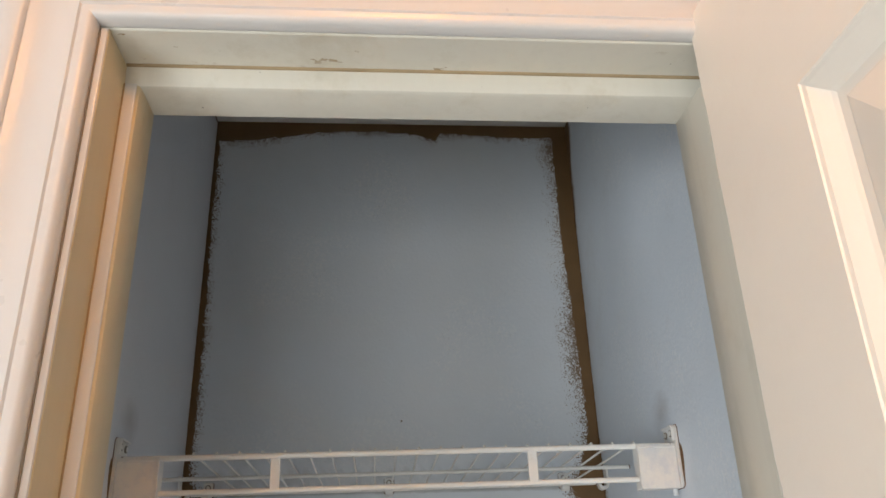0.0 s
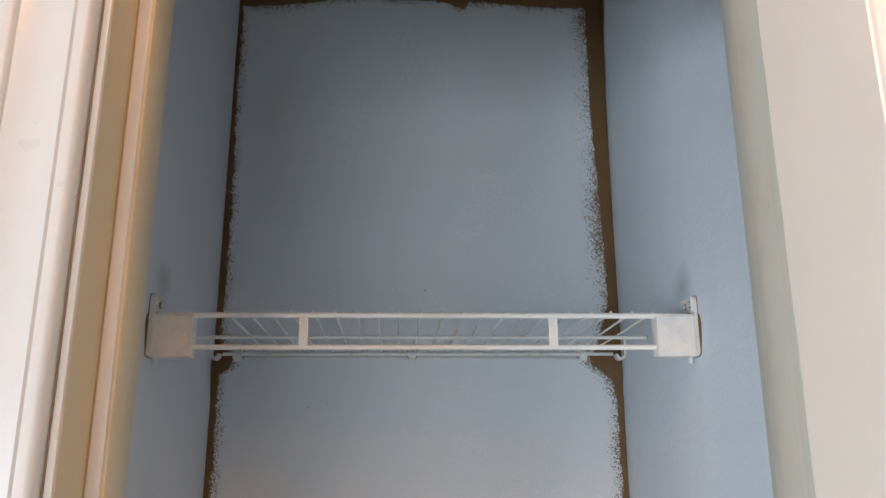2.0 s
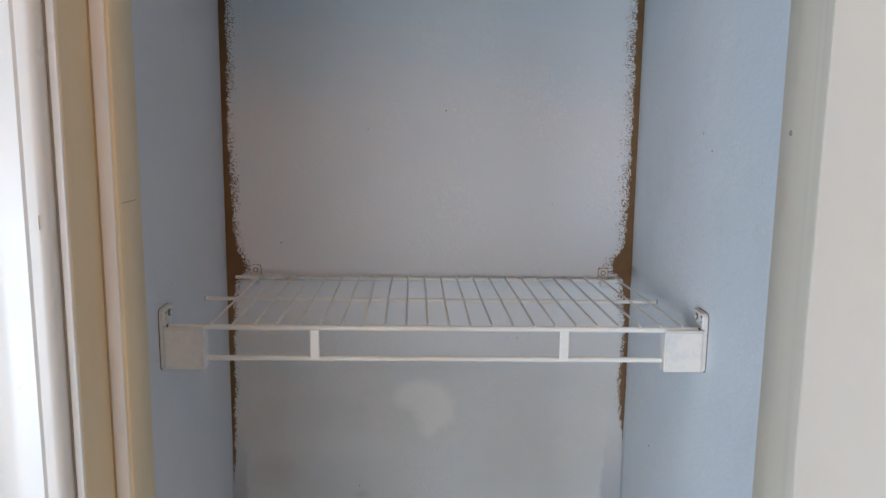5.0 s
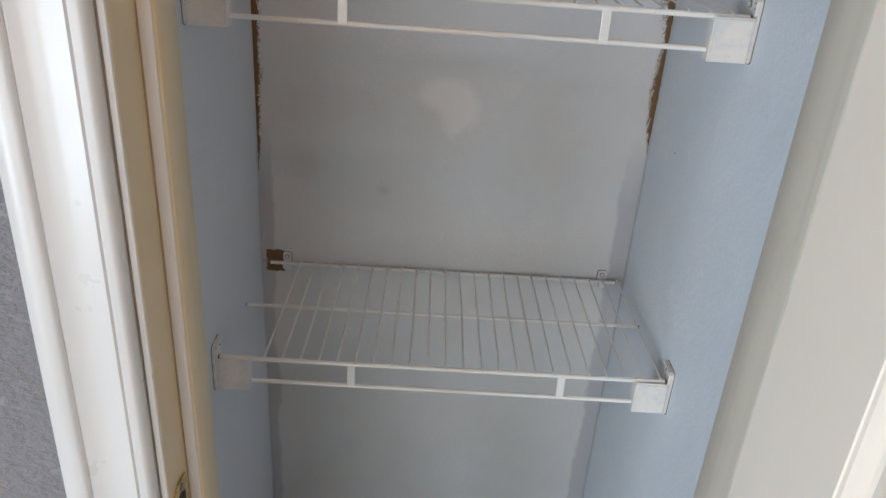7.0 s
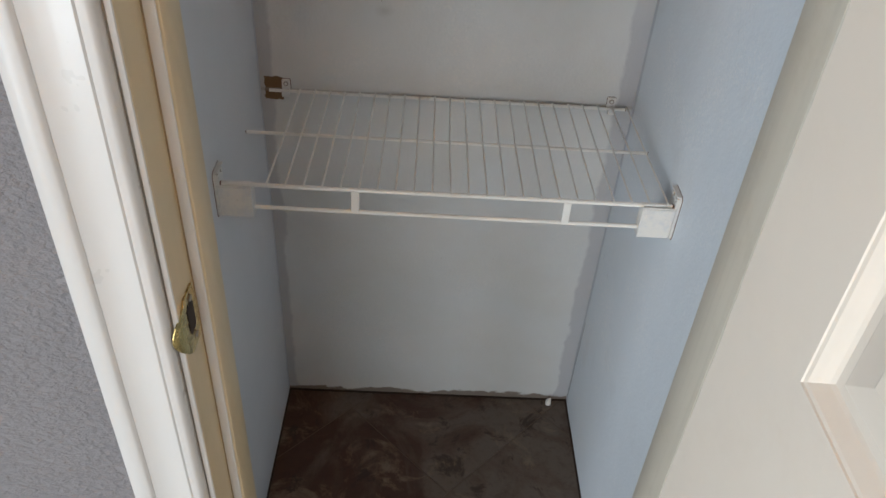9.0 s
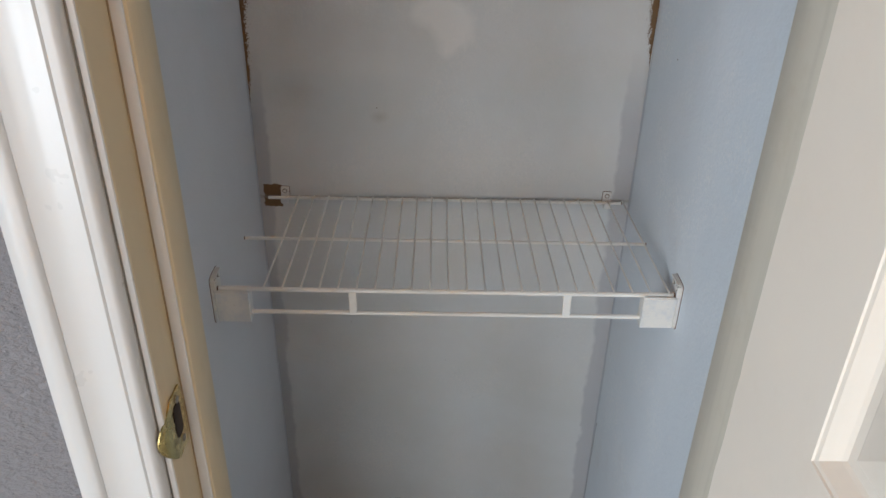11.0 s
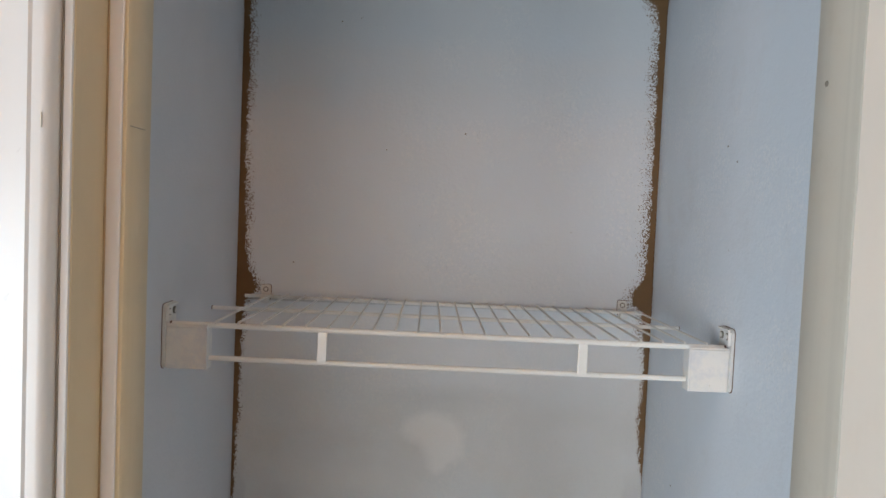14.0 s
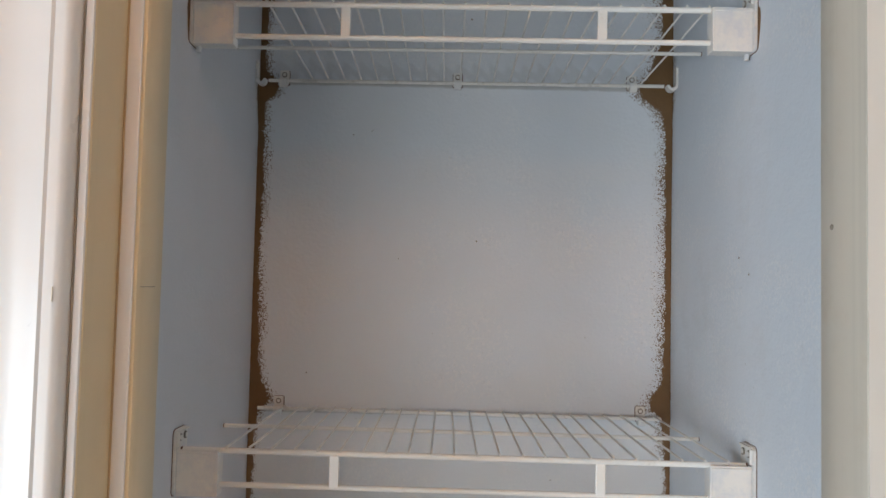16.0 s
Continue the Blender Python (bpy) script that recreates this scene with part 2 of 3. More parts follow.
def trim_paint(name, base, dirt=0.25, gloss=0.32, streak=0.08, wavy=0.35, chips=0.0):
    n = Nodes(name)
    col = n.mix(n.span(n.noise(5, 4), 0.3, 0.7, 0, 0.6), base, tuple(c * 0.93 for c in base))
    col = n.mix(n.math("MULTIPLY", n.span(n.noise(16, 6, 0.75), 0.52, 0.85), dirt), col, tuple(c * k for c, k in zip(base, (0.72, 0.66, 0.55))))
    col = n.mix(n.math("MULTIPLY", n.span(n.noise(90, 4, 0.6, (1, 1, 0.02)), 0.5, 0.72), streak), col, tuple(c * 0.55 for c in base))
    relief = n.math("ADD", n.noise(130, 2, 0.5, (1, 1, 0.06)), n.math("MULTIPLY", n.noise(45, 3), wavy))
    if chips:
        # flaked spots that show the old varnish, and a few dark pinholes
        flake = n.math("MULTIPLY", n.span(n.noise(75, 4, 0.6, (0.6, 1, 1)), 0.645, 0.665), n.math("MULTIPLY", n.span(n.noise(9, 3), 0.48, 0.56), n.math("LESS_THAN", n.y, 0.621)))
        col = n.mix(n.math("MULTIPLY", flake, chips), col, (0.30, 0.21, 0.11))
        col = n.mix(n.math("MULTIPLY", n.span(n.noise(150, 2), 0.775, 0.79), chips), col, (0.08, 0.045, 0.02))
        relief = n.math("SUBTRACT", relief, n.math("MULTIPLY", flake, 2.0))
    n.bump(relief, 0.08, 0.001)
    return n.done(col, n.span(n.noise(25, 3), 0.3, 0.7, gloss, gloss + 0.06))


M_TRIM = trim_paint("white_gloss_casing_paint", (0.61, 0.592, 0.575), 0.06, 0.27, 0.0, 0.15)
M_JAMB = trim_paint("yellowed_jamb_paint", (0.60, 0.475, 0.30), 0.3)
M_STOP = trim_paint("scuffed_grey_beige_stop_paint", (0.62, 0.575, 0.49), 0.45, 0.36, 0.2)
M_HEAD = trim_paint("stained_cream_head_paint", (0.66, 0.63, 0.55), 0.7, chips=0.9)
M_DOOR = trim_paint("cream_door_paint", (0.83, 0.758, 0.672), 0.14, 0.32, 0.0)


def hall_wall_paint():
    n = Nodes("hall_knockdown_paint")
    h = n.span(n.noise(105, 5, 0.6, (1, 1, 1.6)), 0.38, 0.66)
    col = n.mix(n.noise(6, 4), (0.20, 0.188, 0.198), (0.25, 0.236, 0.246))
    n.bump(n.math("ADD", h, n.math("MULTIPLY", n.noise(260, 3), 0.25)), 0.7, 0.004)
    return n.done(col, 0.55)


M_HALL = hall_wall_paint()


def ceiling_paint():
    n = Nodes("ceiling_paint")
    n.bump(n.noise(90, 4), 0.3, 0.003)
    return n.done(n.mix(n.noise(6, 3), (0.66, 0.65, 0.63), (0.74, 0.73, 0.70)), 0.8)


M_CEIL = ceiling_paint()


def slate(name, a, b, c):
    n = Nodes(name)
    info = n.t.nodes.new("ShaderNodeObjectInfo")
    cloud = n.math("ADD", n.noise(4.5, 6, 0.62, None, 1.4), n.math("ADD", n.math("MULTIPLY", n.math("SUBTRACT", info.outputs["Random"], 0.5), 0.24), n.span(n.x, 0.0, W, -0.10, 0.14)))
    col = n.mix(n.span(cloud, 0.40, 0.58), a, b)
    col = n.mix(n.math("MULTIPLY", n.span(n.noise(8, 6, 0.68, None, 0.9), 0.53, 0.63), 0.8), col, c)
    col = n.mix(n.math("MULTIPLY", n.span(n.noise(13, 5, 0.7, None, 0.6), 0.56, 0.64), 0.85), col, tuple(v * 0.45 for v in a))
    col = n.mix(n.math("MULTIPLY", n.span(n.noise(60, 4, 0.7), 0.5, 0.75), 0.4), col, tuple(v * 0.5 for v in a))
    n.bump(n.math("ADD", n.noise(18, 6, 0.6), n.math("MULTIPLY", n.noise(120, 3), 0.3)), 0.25, 0.003)
    return n.done(col, n.span(n.noise(30, 3), 0.3, 0.7, 0.42, 0.62))


M_SLATE = slate("brown_grey_slate", (0.050, 0.018, 0.008), (0.105, 0.080, 0.062), (0.18, 0.130, 0.085))


def plain(name, col, rough, metal=0.0, vary=0.08, scale=40, bump=0.06):
    n = Nodes(name)
    c = n.mix(n.noise(scale, 4), tuple(v * (1 - vary) for v in col), tuple(min(1, v * (1 + vary)) for v in col))
    n.bump(n.noise(scale * 6, 3), bump, 0.0006)
    return n.done(c, n.span(n.noise(scale * 1.7, 3), 0.3, 0.7, rough - 0.06, rough + 0.08), metal)


def vinyl_wire():
    n = Nodes("yellowed_white_vinyl")
    c = n.mix(n.span(n.noise(14, 4), 0.3, 0.7), (0.79, 0.78, 0.745), (0.84, 0.832, 0.80))
    c = n.mix(n.math("MULTIPLY", n.span(n.noise(26, 5, 0.7), 0.60, 0.74), 0.4), c, (0.50, 0.42, 0.30))
    n.bump(n.noise(300, 2), 0.08, 0.0006)
    return n.done(c, 0.24)


M_WIRE = vinyl_wire()


def dusty_shaded_vinyl():
    # vinyl of the inner rods and wires: dust, with their shade in a darker base
    n = Nodes("dusty_shaded_white_vinyl")
    c = n.mix(n.span(n.noise(14, 4), 0.3, 0.7), (0.70, 0.69, 0.66), (0.78, 0.77, 0.74))
    c = n.mix(n.math("MULTIPLY", n.math("MULTIPLY", n.span(n.noise(40, 5, 0.7), 0.52, 0.70), n.span(n.y, 1.28, 1.31, 0.25, 0.9)), 0.6), c, (0.33, 0.29, 0.23))
    n.bump(n.noise(300, 2), 0.10, 0.0006)
    return n.done(c, 0.42)


M_DUSTY_SHADED = dusty_shaded_vinyl()
M_BARE = plain("bare_tan_board", BARE, 0.85, 0.0, 0.25, 30)
M_RUST_AND_RIM = plain("rust_and_rim_dark", (0.13, 0.06, 0.03), 0.8, 0.0, 0.4, 200)


def bracket_plastic():
    n = Nodes("paint_smeared_white_plastic")
    c = n.mix(n.span(n.noise(30, 5, 0.7), 0.45, 0.6), (0.74, 0.72, 0.68), (0.64, 0.645, 0.65))
    c = n.mix(n.math("MULTIPLY", n.span(n.noise(90, 4, 0.7), 0.66, 0.74), 0.6), c, (0.40, 0.33, 0.24))
    n.bump(n.noise(70, 4), 0.2, 0.0015)
    return n.done(c, n.span(n.noise(40, 3), 0.3, 0.7, 0.38, 0.55))


M_PLASTIC = bracket_plastic()
M_SCREW = plain("dull_screw_metal", (0.30, 0.27, 0.23), 0.45, 0.8, 0.3, 300)
M_BRASS = plain("worn_brass", (0.52, 0.40, 0.17), 0.24, 1.0, 0.45, 90, 0.12)
M_DARK = plain("dark_hollow", (0.03, 0.018, 0.012), 0.9)
M_MARK = plain("grey_brown_mark", (0.26, 0.23, 0.19), 0.8)
M_FILLER = plain("white_filler", (0.70, 0.69, 0.66), 0.7)

# ---- mesh helpers ----


def part(name, bm, material, parent=None, label="", smooth=False):
    bmesh.ops.recalc_face_normals(bm, faces=bm.faces)
    me = bpy.data.meshes.new(name)
    bm.to_mesh(me)
    bm.free()
    me.materials.append(material)
    if smooth:
        me.polygons.foreach_set("use_smooth", [True] * len(me.polygons))
        me.set_sharp_from_angle(angle=radians(40))
    ob = new(name, me)
    ob.parent = parent
    return tagged(ob, label)


def empty(name, at=(0, 0, 0)):
    ob = new(name)
    ob.empty_display_size = 0.05
    ob.location = at
    return ob


def box(bm, x0, x1, y0, y1, z0, z1, bevel=0.0, seg=2):
    r = bmesh.ops.create_cube(bm, size=1, matrix=Matrix.LocRotScale(((x0 + x1) / 2, (y0 + y1) / 2, (z0 + z1) / 2), None, (x1 - x0, y1 - y0, z1 - z0)))
    if bevel:
        es = list({e for v in r["verts"] for e in v.link_edges})
        bmesh.ops.bevel(bm, geom=es, offset=bevel, segments=seg, affect="EDGES", profile=0.5)
    return bm


def boxes(*rows, bevel=0.0):
    bm = bmesh.new()
    for r in rows:
        box(bm, *r, bevel=bevel)
    return bm


def tube(bm, pts, r, seg=8):
    """A round rod along a chain of points, capped."""
    pts = [Vector(p) for p in pts]
    rings = []
    for i, p in enumerate(pts):
        d = (pts[min(i + 1, len(pts) - 1)] - pts[max(i - 1, 0)]).normalized()
        u = d.cross(Vector((0.13, 0.31, 0.94))).normalized()
        v = d.cross(u)
        rings.append([bm.verts.new(p + r * (math.cos(a) * u + math.sin(a) * v)) for a in (2 * math.pi * k / seg for k in range(seg))])
    for a, b in zip(rings, rings[1:]):
        for k in range(seg):
            bm.faces.new((a[k], a[(k + 1) % seg], b[(k + 1) % seg], b[k]))
    bm.faces.new(rings[0]), bm.faces.new(rings[-1])
    return bm


def rod(pts, r, seg=8):
    return tube(bmesh.new(), pts, r, seg)


def slab(bm, outline, axis, lo, hi):
    """An outline in the other two axes, given thickness along axis."""
    def at(a, b, c):
        return {"x": (c, a, b), "y": (a, c, b), "z": (a, b, c)}[axis]
    lo_v = [bm.verts.new(at(a, b, lo)) for a, b in outline]
    hi_v = [bm.verts.new(at(a, b, hi)) for a, b in outline]
    bm.faces.new(lo_v), bm.faces.new(hi_v)
    for k in range(len(outline)):
        j = (k + 1) % len(outline)
        bm.faces.new((lo_v[k], lo_v[j], hi_v[j], hi_v[k]))
    return bm


def rounded(a0, a1, b0, b1, r, seg=4):
    pts = []
    for ca, cb, s in ((a1 - r, b1 - r, 0), (a0 + r, b1 - r, 90), (a0 + r, b0 + r, 180), (a1 - r, b0 + r, 270)):
        pts += [(ca + r * math.cos(radians(s + 90 * k / seg)), cb + r * math.sin(radians(s + 90 * k / seg))) for k in range(seg + 1)]
    return pts


def setting(ob, label, category):
    return tagged(ob, label, category, kind="structure")


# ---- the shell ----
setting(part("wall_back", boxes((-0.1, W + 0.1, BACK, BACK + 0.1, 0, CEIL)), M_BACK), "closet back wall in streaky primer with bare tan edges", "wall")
setting(part("wall_left", boxes((-0.1, 0, INNER + 0.012, BACK, 0, CEIL)), M_LEFT), "closet side wall in pale primer toned grey for shade, bare at the corner", "wall")
setting(part("wall_right", boxes((W, W + 0.1, INNER + 0.012, BACK, 0, CEIL)), M_RIGHT), "closet side wall in pale primer with scuffs and specks", "wall")
setting(part("ceiling", boxes((-0.1, W + 0.1, INNER + 0.012, BACK + 0.1, CEIL, CEIL + 0.06)), M_CEIL), "plain off-white closet ceiling", "ceiling")
setting(part("wall_front", boxes((HX0, JL - 0.018, FACE, INNER + 0.012, 0, HZ), (JR + 0.018, HX1, FACE, INNER + 0.012, 0, HZ), (JL - 0.018, JR + 0.018, FACE, INNER + 0.012, JH + 0.018, HZ)), M_HALL), "grey knockdown-textured hall wall round the closet opening", "wall")
y0, y1, z0, z1 = WIN
setting(part("wall_hall_window", boxes((HX0 - 0.12, HX0, HY0, y0, 0, HZ), (HX0 - 0.12, HX0, y1, INNER, 0, HZ), (HX0 - 0.12, HX0, y0, y1, 0, z0), (HX0 - 0.12, HX0, y0, y1, z1, HZ)), M_HALL), "grey textured hall wall with a window opening", "wall")
setting(part("wall_hall_side", boxes((HX1, HX1 + 0.1, HY0, INNER, 0, HZ)), M_HALL), "grey textured hall side wall", "wall")
setting(part("wall_hall_rear", boxes((HX0 - 0.12, REARFILL[0], HY0 - 0.1, HY0, 0, HZ), (REARFILL[1], HX1 + 0.1, HY0 - 0.1, HY0, 0, HZ), (REARFILL[0], REARFILL[1], HY0 - 0.1, HY0, 0, REARFILL[2]), (REARFILL[0], REARFILL[1], HY0 - 0.1, HY0, REARFILL[3], HZ)), M_HALL), "unseen grey hall rear wall with an added opening for fill light", "wall")
setting(part("ceiling_hall", boxes((HX0 - 0.12, HX1 + 0.1, HY0 - 0.1, FACE, HZ, HZ + 0.06)), M_CEIL), "plain off-white hall ceiling", "ceiling")
floor = setting(part("floor", boxes((-0.1, W + 0.1, FACE, BACK + 0.1, -0.05, -0.0012)), plain("sanded_grout", (0.12, 0.092, 0.070), 0.9, 0.0, 0.3, 60)), "closet floor of mottled brown and grey slate tiles", "floor")

# unseen hall floor, given a pale beige pile to bounce light upward
n = Nodes("pale_bounce_floor")
n.bump(n.noise(400, 3), 0.6, 0.006)
M_BOUNCE = n.done(n.mix(n.noise(9, 4), (0.44, 0.41, 0.365), (0.52, 0.485, 0.435)), 0.95)
setting(part("floor_hall", boxes((HX0 - 0.12, HX1 + 0.1, HY0 - 0.1, FACE, -0.05, 0.004)), M_BOUNCE), "unseen hall floor, made pale to bounce light into the closet", "floor")

# ---- door frame: jambs, stops, mitred casing ----
frame_ob = setting(empty("door_frame", (JL, FACE, 0)), "cream painted door frame with moulded casing", "door frame")
frame_ob.location = (0, 0, 0)
STOP = 0.0122
SF = 0.622
part("side_jamb", boxes((JL - 0.018, JL, FACE, INNER, 0, JH), bevel=0.0015), M_JAMB, frame_ob, "yellowed latch-side jamb")
part("jamb_edge", boxes((JL - 0.0054, JL - 0.0006, FACE - 0.0014, FACE + 0.002, 0, JH - 0.001), bevel=0.0008), M_TRIM, frame_ob)
part("jamb_gap", boxes((JL - 0.0066, JL - 0.0056, FACE - 0.0010, FACE + 0.001, 0, JH - 0.001)), M_MARK, frame_ob)
# added pale strip: daylight on the stop's front face, put in as white paint
part("stop_edge", boxes((JL + 0.0010, JL + 0.0100, 0.6206, 0.6226, 0, JH - 0.018), bevel=0.0009), M_TRIM, frame_ob)
part("side_jamb", boxes((JR, JR + 0.018, FACE, INNER, 0, JH), bevel=0.0015), M_TRIM, frame_ob)
part("head_jamb", boxes((JL - 0.018, JR + 0.018, FACE + 0.001, INNER - 0.001, JH, JH + 0.018), bevel=0.0015), M_HEAD, frame_ob, "stained head jamb with chipped paint")


def stop_outline(SF=SF):
    """Stop moulding in section: reach from the jamb, depth along y."""
    pts = [(0.0, SF), (0.0062, SF), (0.0088, SF + 0.0008), (0.0113, SF + 0.0022), (STOP, SF + 0.005), (STOP, INNER - 0.014), (STOP - 0.001, INNER - 0.0125), (0.0, INNER - 0.0125)]
    return pts


ZS = JH - STOP * 1.6 + 0.001


def upright_stop(x, s, front=SF):
    bm = bmesh.new()
    slab(bm, [(x + s * a, b) for a, b in stop_outline(front)], "z", 0, ZS)
    return bm


part("door_stop", upright_stop(JL, 1), M_JAMB, frame_ob, smooth=True)
part("door_stop", upright_stop(JR, -1, 0.606), M_STOP, frame_ob, smooth=True)
bm = bmesh.new()
slab(bm, [(b, JH - a * 1.6) for a, b in stop_outline()], "x", JL, JR)
part("door_stop", bm, M_HEAD, frame_ob, smooth=True)

CASE = [(0.0, 0.0), (0.0, 0.009), (0.002, 0.0125), (0.0040, 0.0138), (0.0078, 0.0138), (0.0086, 0.0117), (0.0092, 0.0117), (0.0104, 0.0134), (0.016, 0.0126), (0.022, 0.0112), (0.028, 0.0110), (0.034, 0.0125), (0.0388, 0.0148), (0.0396, 0.0129), (0.0403, 0.0129), (0.0416, 0.0160), (0.0436, 0.0174), (0.0475, 0.0180), (0.0545, 0.0178), (0.0568, 0.0160), (0.0575, 0.0130), (0.0575, 0.0)]


def casing(ends):
    """One mitred length of the casing; ends are functions of the offset giving (x, z)."""
    bm = bmesh.new()
    rings = [[bm.verts.new((e(u)[0], FACE - v, e(u)[1])) for u, v in ((1.15 * a, b) for a, b in CASE)] for e in ends]
    for k in range(len(CASE) - 1):
        bm.faces.new((rings[0][k], rings[0][k + 1], rings[1][k + 1], rings[1][k]))
    bm.faces.new(rings[0]), bm.faces.new(rings[1])
    return bm


CL, CR, CT = JL - 0.007, JR + 0.007, JH + 0.001
part("casing", casing([lambda u: (CL - u, 0.0), lambda u: (CL - u, CT + u)]), M_TRIM, frame_ob, smooth=True)
part("casing", casing([lambda u: (CL - u, CT + u), lambda u: (CR + u, CT + u)]), M_TRIM, frame_ob, smooth=True)
part("casing", casing([lambda u: (CR + u, CT + u), lambda u: (CR + u, 0.0)]), M_TRIM, frame_ob, smooth=True)

# brown strips where stops meet jambs: caulk and the crease's shade in one colour
M_CAULK_SHADE = plain("browned_caulk_and_shade", (0.34, 0.25, 0.145), 0.8, 0.0, 0.35, 30)
part("caulk_shade_line", rod([(JL + 0.0004, SF - 0.0006, 0.0), (JL + 0.0004, SF - 0.0006, ZS)], 0.0011, 6), M_CAULK_SHADE, frame_ob, "browned caulk line darkened for crease shade")
part("caulk_shade_line", rod([(JL, SF - 0.0006, JH - 0.0004), (JR, SF - 0.0006, JH - 0.0004)], 0.0016, 6), M_CAULK_SHADE, frame_ob, "browned caulk line darkened for crease shade")

# brass strike plate on the latch jamb
def strike_sheet(z0, z1, left, right, curl):
    """A brass sheet on the jamb whose hall side bends back round the edge."""
    bm, rows = bmesh.new(), []
    for k in range(15):
        f = k / 14
        swell = math.sin(math.pi * (0.06 + 0.88 * f)) ** 0.7
        ya, yb = 0.600 - (0.600 - left) * swell, 0.604 + (right - 0.604) * math.sin(math.pi * (0.1 + 0.8 * f)) ** 0.35
        row = []
        for j in range(11):
            y = ya + (yb - ya) * j / 10
            row.append((JL + 0.0018 - curl * max(0.0, (0.588 - y) / 0.016) ** 2, y, z0 + (z1 - z0) * f))
        rows.append([bm.verts.new(p) for p in row] + [bm.verts.new((p[0] - 0.0013, p[1], p[2])) for p in reversed(row)])
    for p, q in zip(rows, rows[1:]):
        for j in range(22):
            bm.faces.new((p[j], p[(j + 1) % 22], q[(j + 1) % 22], q[j]))
    bm.faces.new(rows[0]), bm.faces.new(rows[-1])
    return bm


strike = part("strike_plate", strike_sheet(0.872, 0.932, 0.5695, 0.6165, 0.0050), M_BRASS, frame_ob, "worn brass strike plate with a curved lip")
part("latch_hole", slab(bmesh.new(), rounded(0.5910, 0.6070, 0.890, 0.921, 0.005), "x", JL + 0.0019, JL + 0.0023), M_DARK, strike, "dark latch hole")
for z in (0.8825, 0.9240):
    part("screw", rod([(JL + 0.001, 0.603, z), (JL + 0.0028, 0.603, z)], 0.0034, 12), M_SCREW, strike)

# ---- the open door ----
DX0, DX1, DY0, DY1, DZ0, DZ1 = 0.532, 0.5655, 0.118, 0.575, 0.018, 2.040
door = setting(empty("door_1", (DX1, DY1, DZ0)), "cream two-panel closet door standing wide open", "door")
door.location = (0, 0, 0)
PY0, PY1 = DY0 + 0.114, DY1 - 0.114
PANELS = ((0.26, 0.80), (1.004, 1.900))
bm = bmesh.new()
box(bm, DX0, DX1, DY0, PY0, DZ0, DZ1)
# hinge stile, its arris dented and worn
rings = []
for k in range(121):
    z = DZ0 + (DZ1 - DZ0) * k / 120
    d = max(0.0, 0.0016 * noise.noise(Vector((3.1, 0.0, z * 9))) + 0.0016 * noise.noise(Vector((7.7, 0.0, z * 31)))) + 0.0007
    rings.append([bm.verts.new(p) for p in ((DX0, PY1, z), (DX0, DY1 - 1.6 * d, z), (DX0 + d, DY1, z), (DX1, DY1, z), (DX1, PY1, z))])
for p, q in zip(rings, rings[1:]):
    for k in range(5):
        bm.faces.new((p[k], p[(k + 1) % 5], q[(k + 1) % 5], q[k]))
bm.faces.new(rings[0]), bm.faces.new(rings[-1])
zs = [DZ0] + [z for p in PANELS for z in p] + [DZ1]
for a, b in zip(zs[::2], zs[1::2]):
    box(bm, DX0, DX1, PY0, PY1, a, b)
bmesh.ops.remove_doubles(bm, verts=bm.verts, dist=0.0001)
part("slab", bm, M_DOOR, door)


def panel(face, s, z0, z1):
    """Stuck moulding and raised field, as nested rectangles from the face inward."""
    steps = [(0.0, 0.0), (0.0008, 0.0012), (0.004, 0.0018), (0.009, 0.0050), (0.014, 0.0085), (0.017, 0.0100), (0.024, 0.0100), (0.026, 0.0092), (0.052, 0.0040), (0.054, 0.0032)]
    bm = bmesh.new()
    rings = []
    for inset, deep in steps:
        x = face + s * deep
        rings.append([bm.verts.new(p) for p in ((x, PY0 + inset, z0 + inset), (x, PY1 - inset, z0 + inset), (x, PY1 - inset, z1 - inset), (x, PY0 + inset, z1 - inset))])
    for a, b in zip(rings, rings[1:]):
        for k in range(4):
            bm.faces.new((a[k], a[(k + 1) % 4], b[(k + 1) % 4], b[k]))
    bm.faces.new(rings[-1])
    return bm


for z0, z1 in PANELS:
    part("panel", panel(DX0, 1, z0, z1), M_DOOR, door)
    part("panel", panel(DX1, -1, z0, z1), M_DOOR, door)
for z in (0.28, 1.02, 1.84):
    hinge = part("hinge", rod([(DX1 + 0.003, DY1 - 0.001, z - 0.044), (DX1 + 0.003, DY1 - 0.001, z + 0.044)], 0.0055, 12), M_BRASS, door, "brass butt hinge knuckle", smooth=True)

# ---- wire shelves ----
FRONT, MIDY, REAR = 1.010, 1.162, 1.315


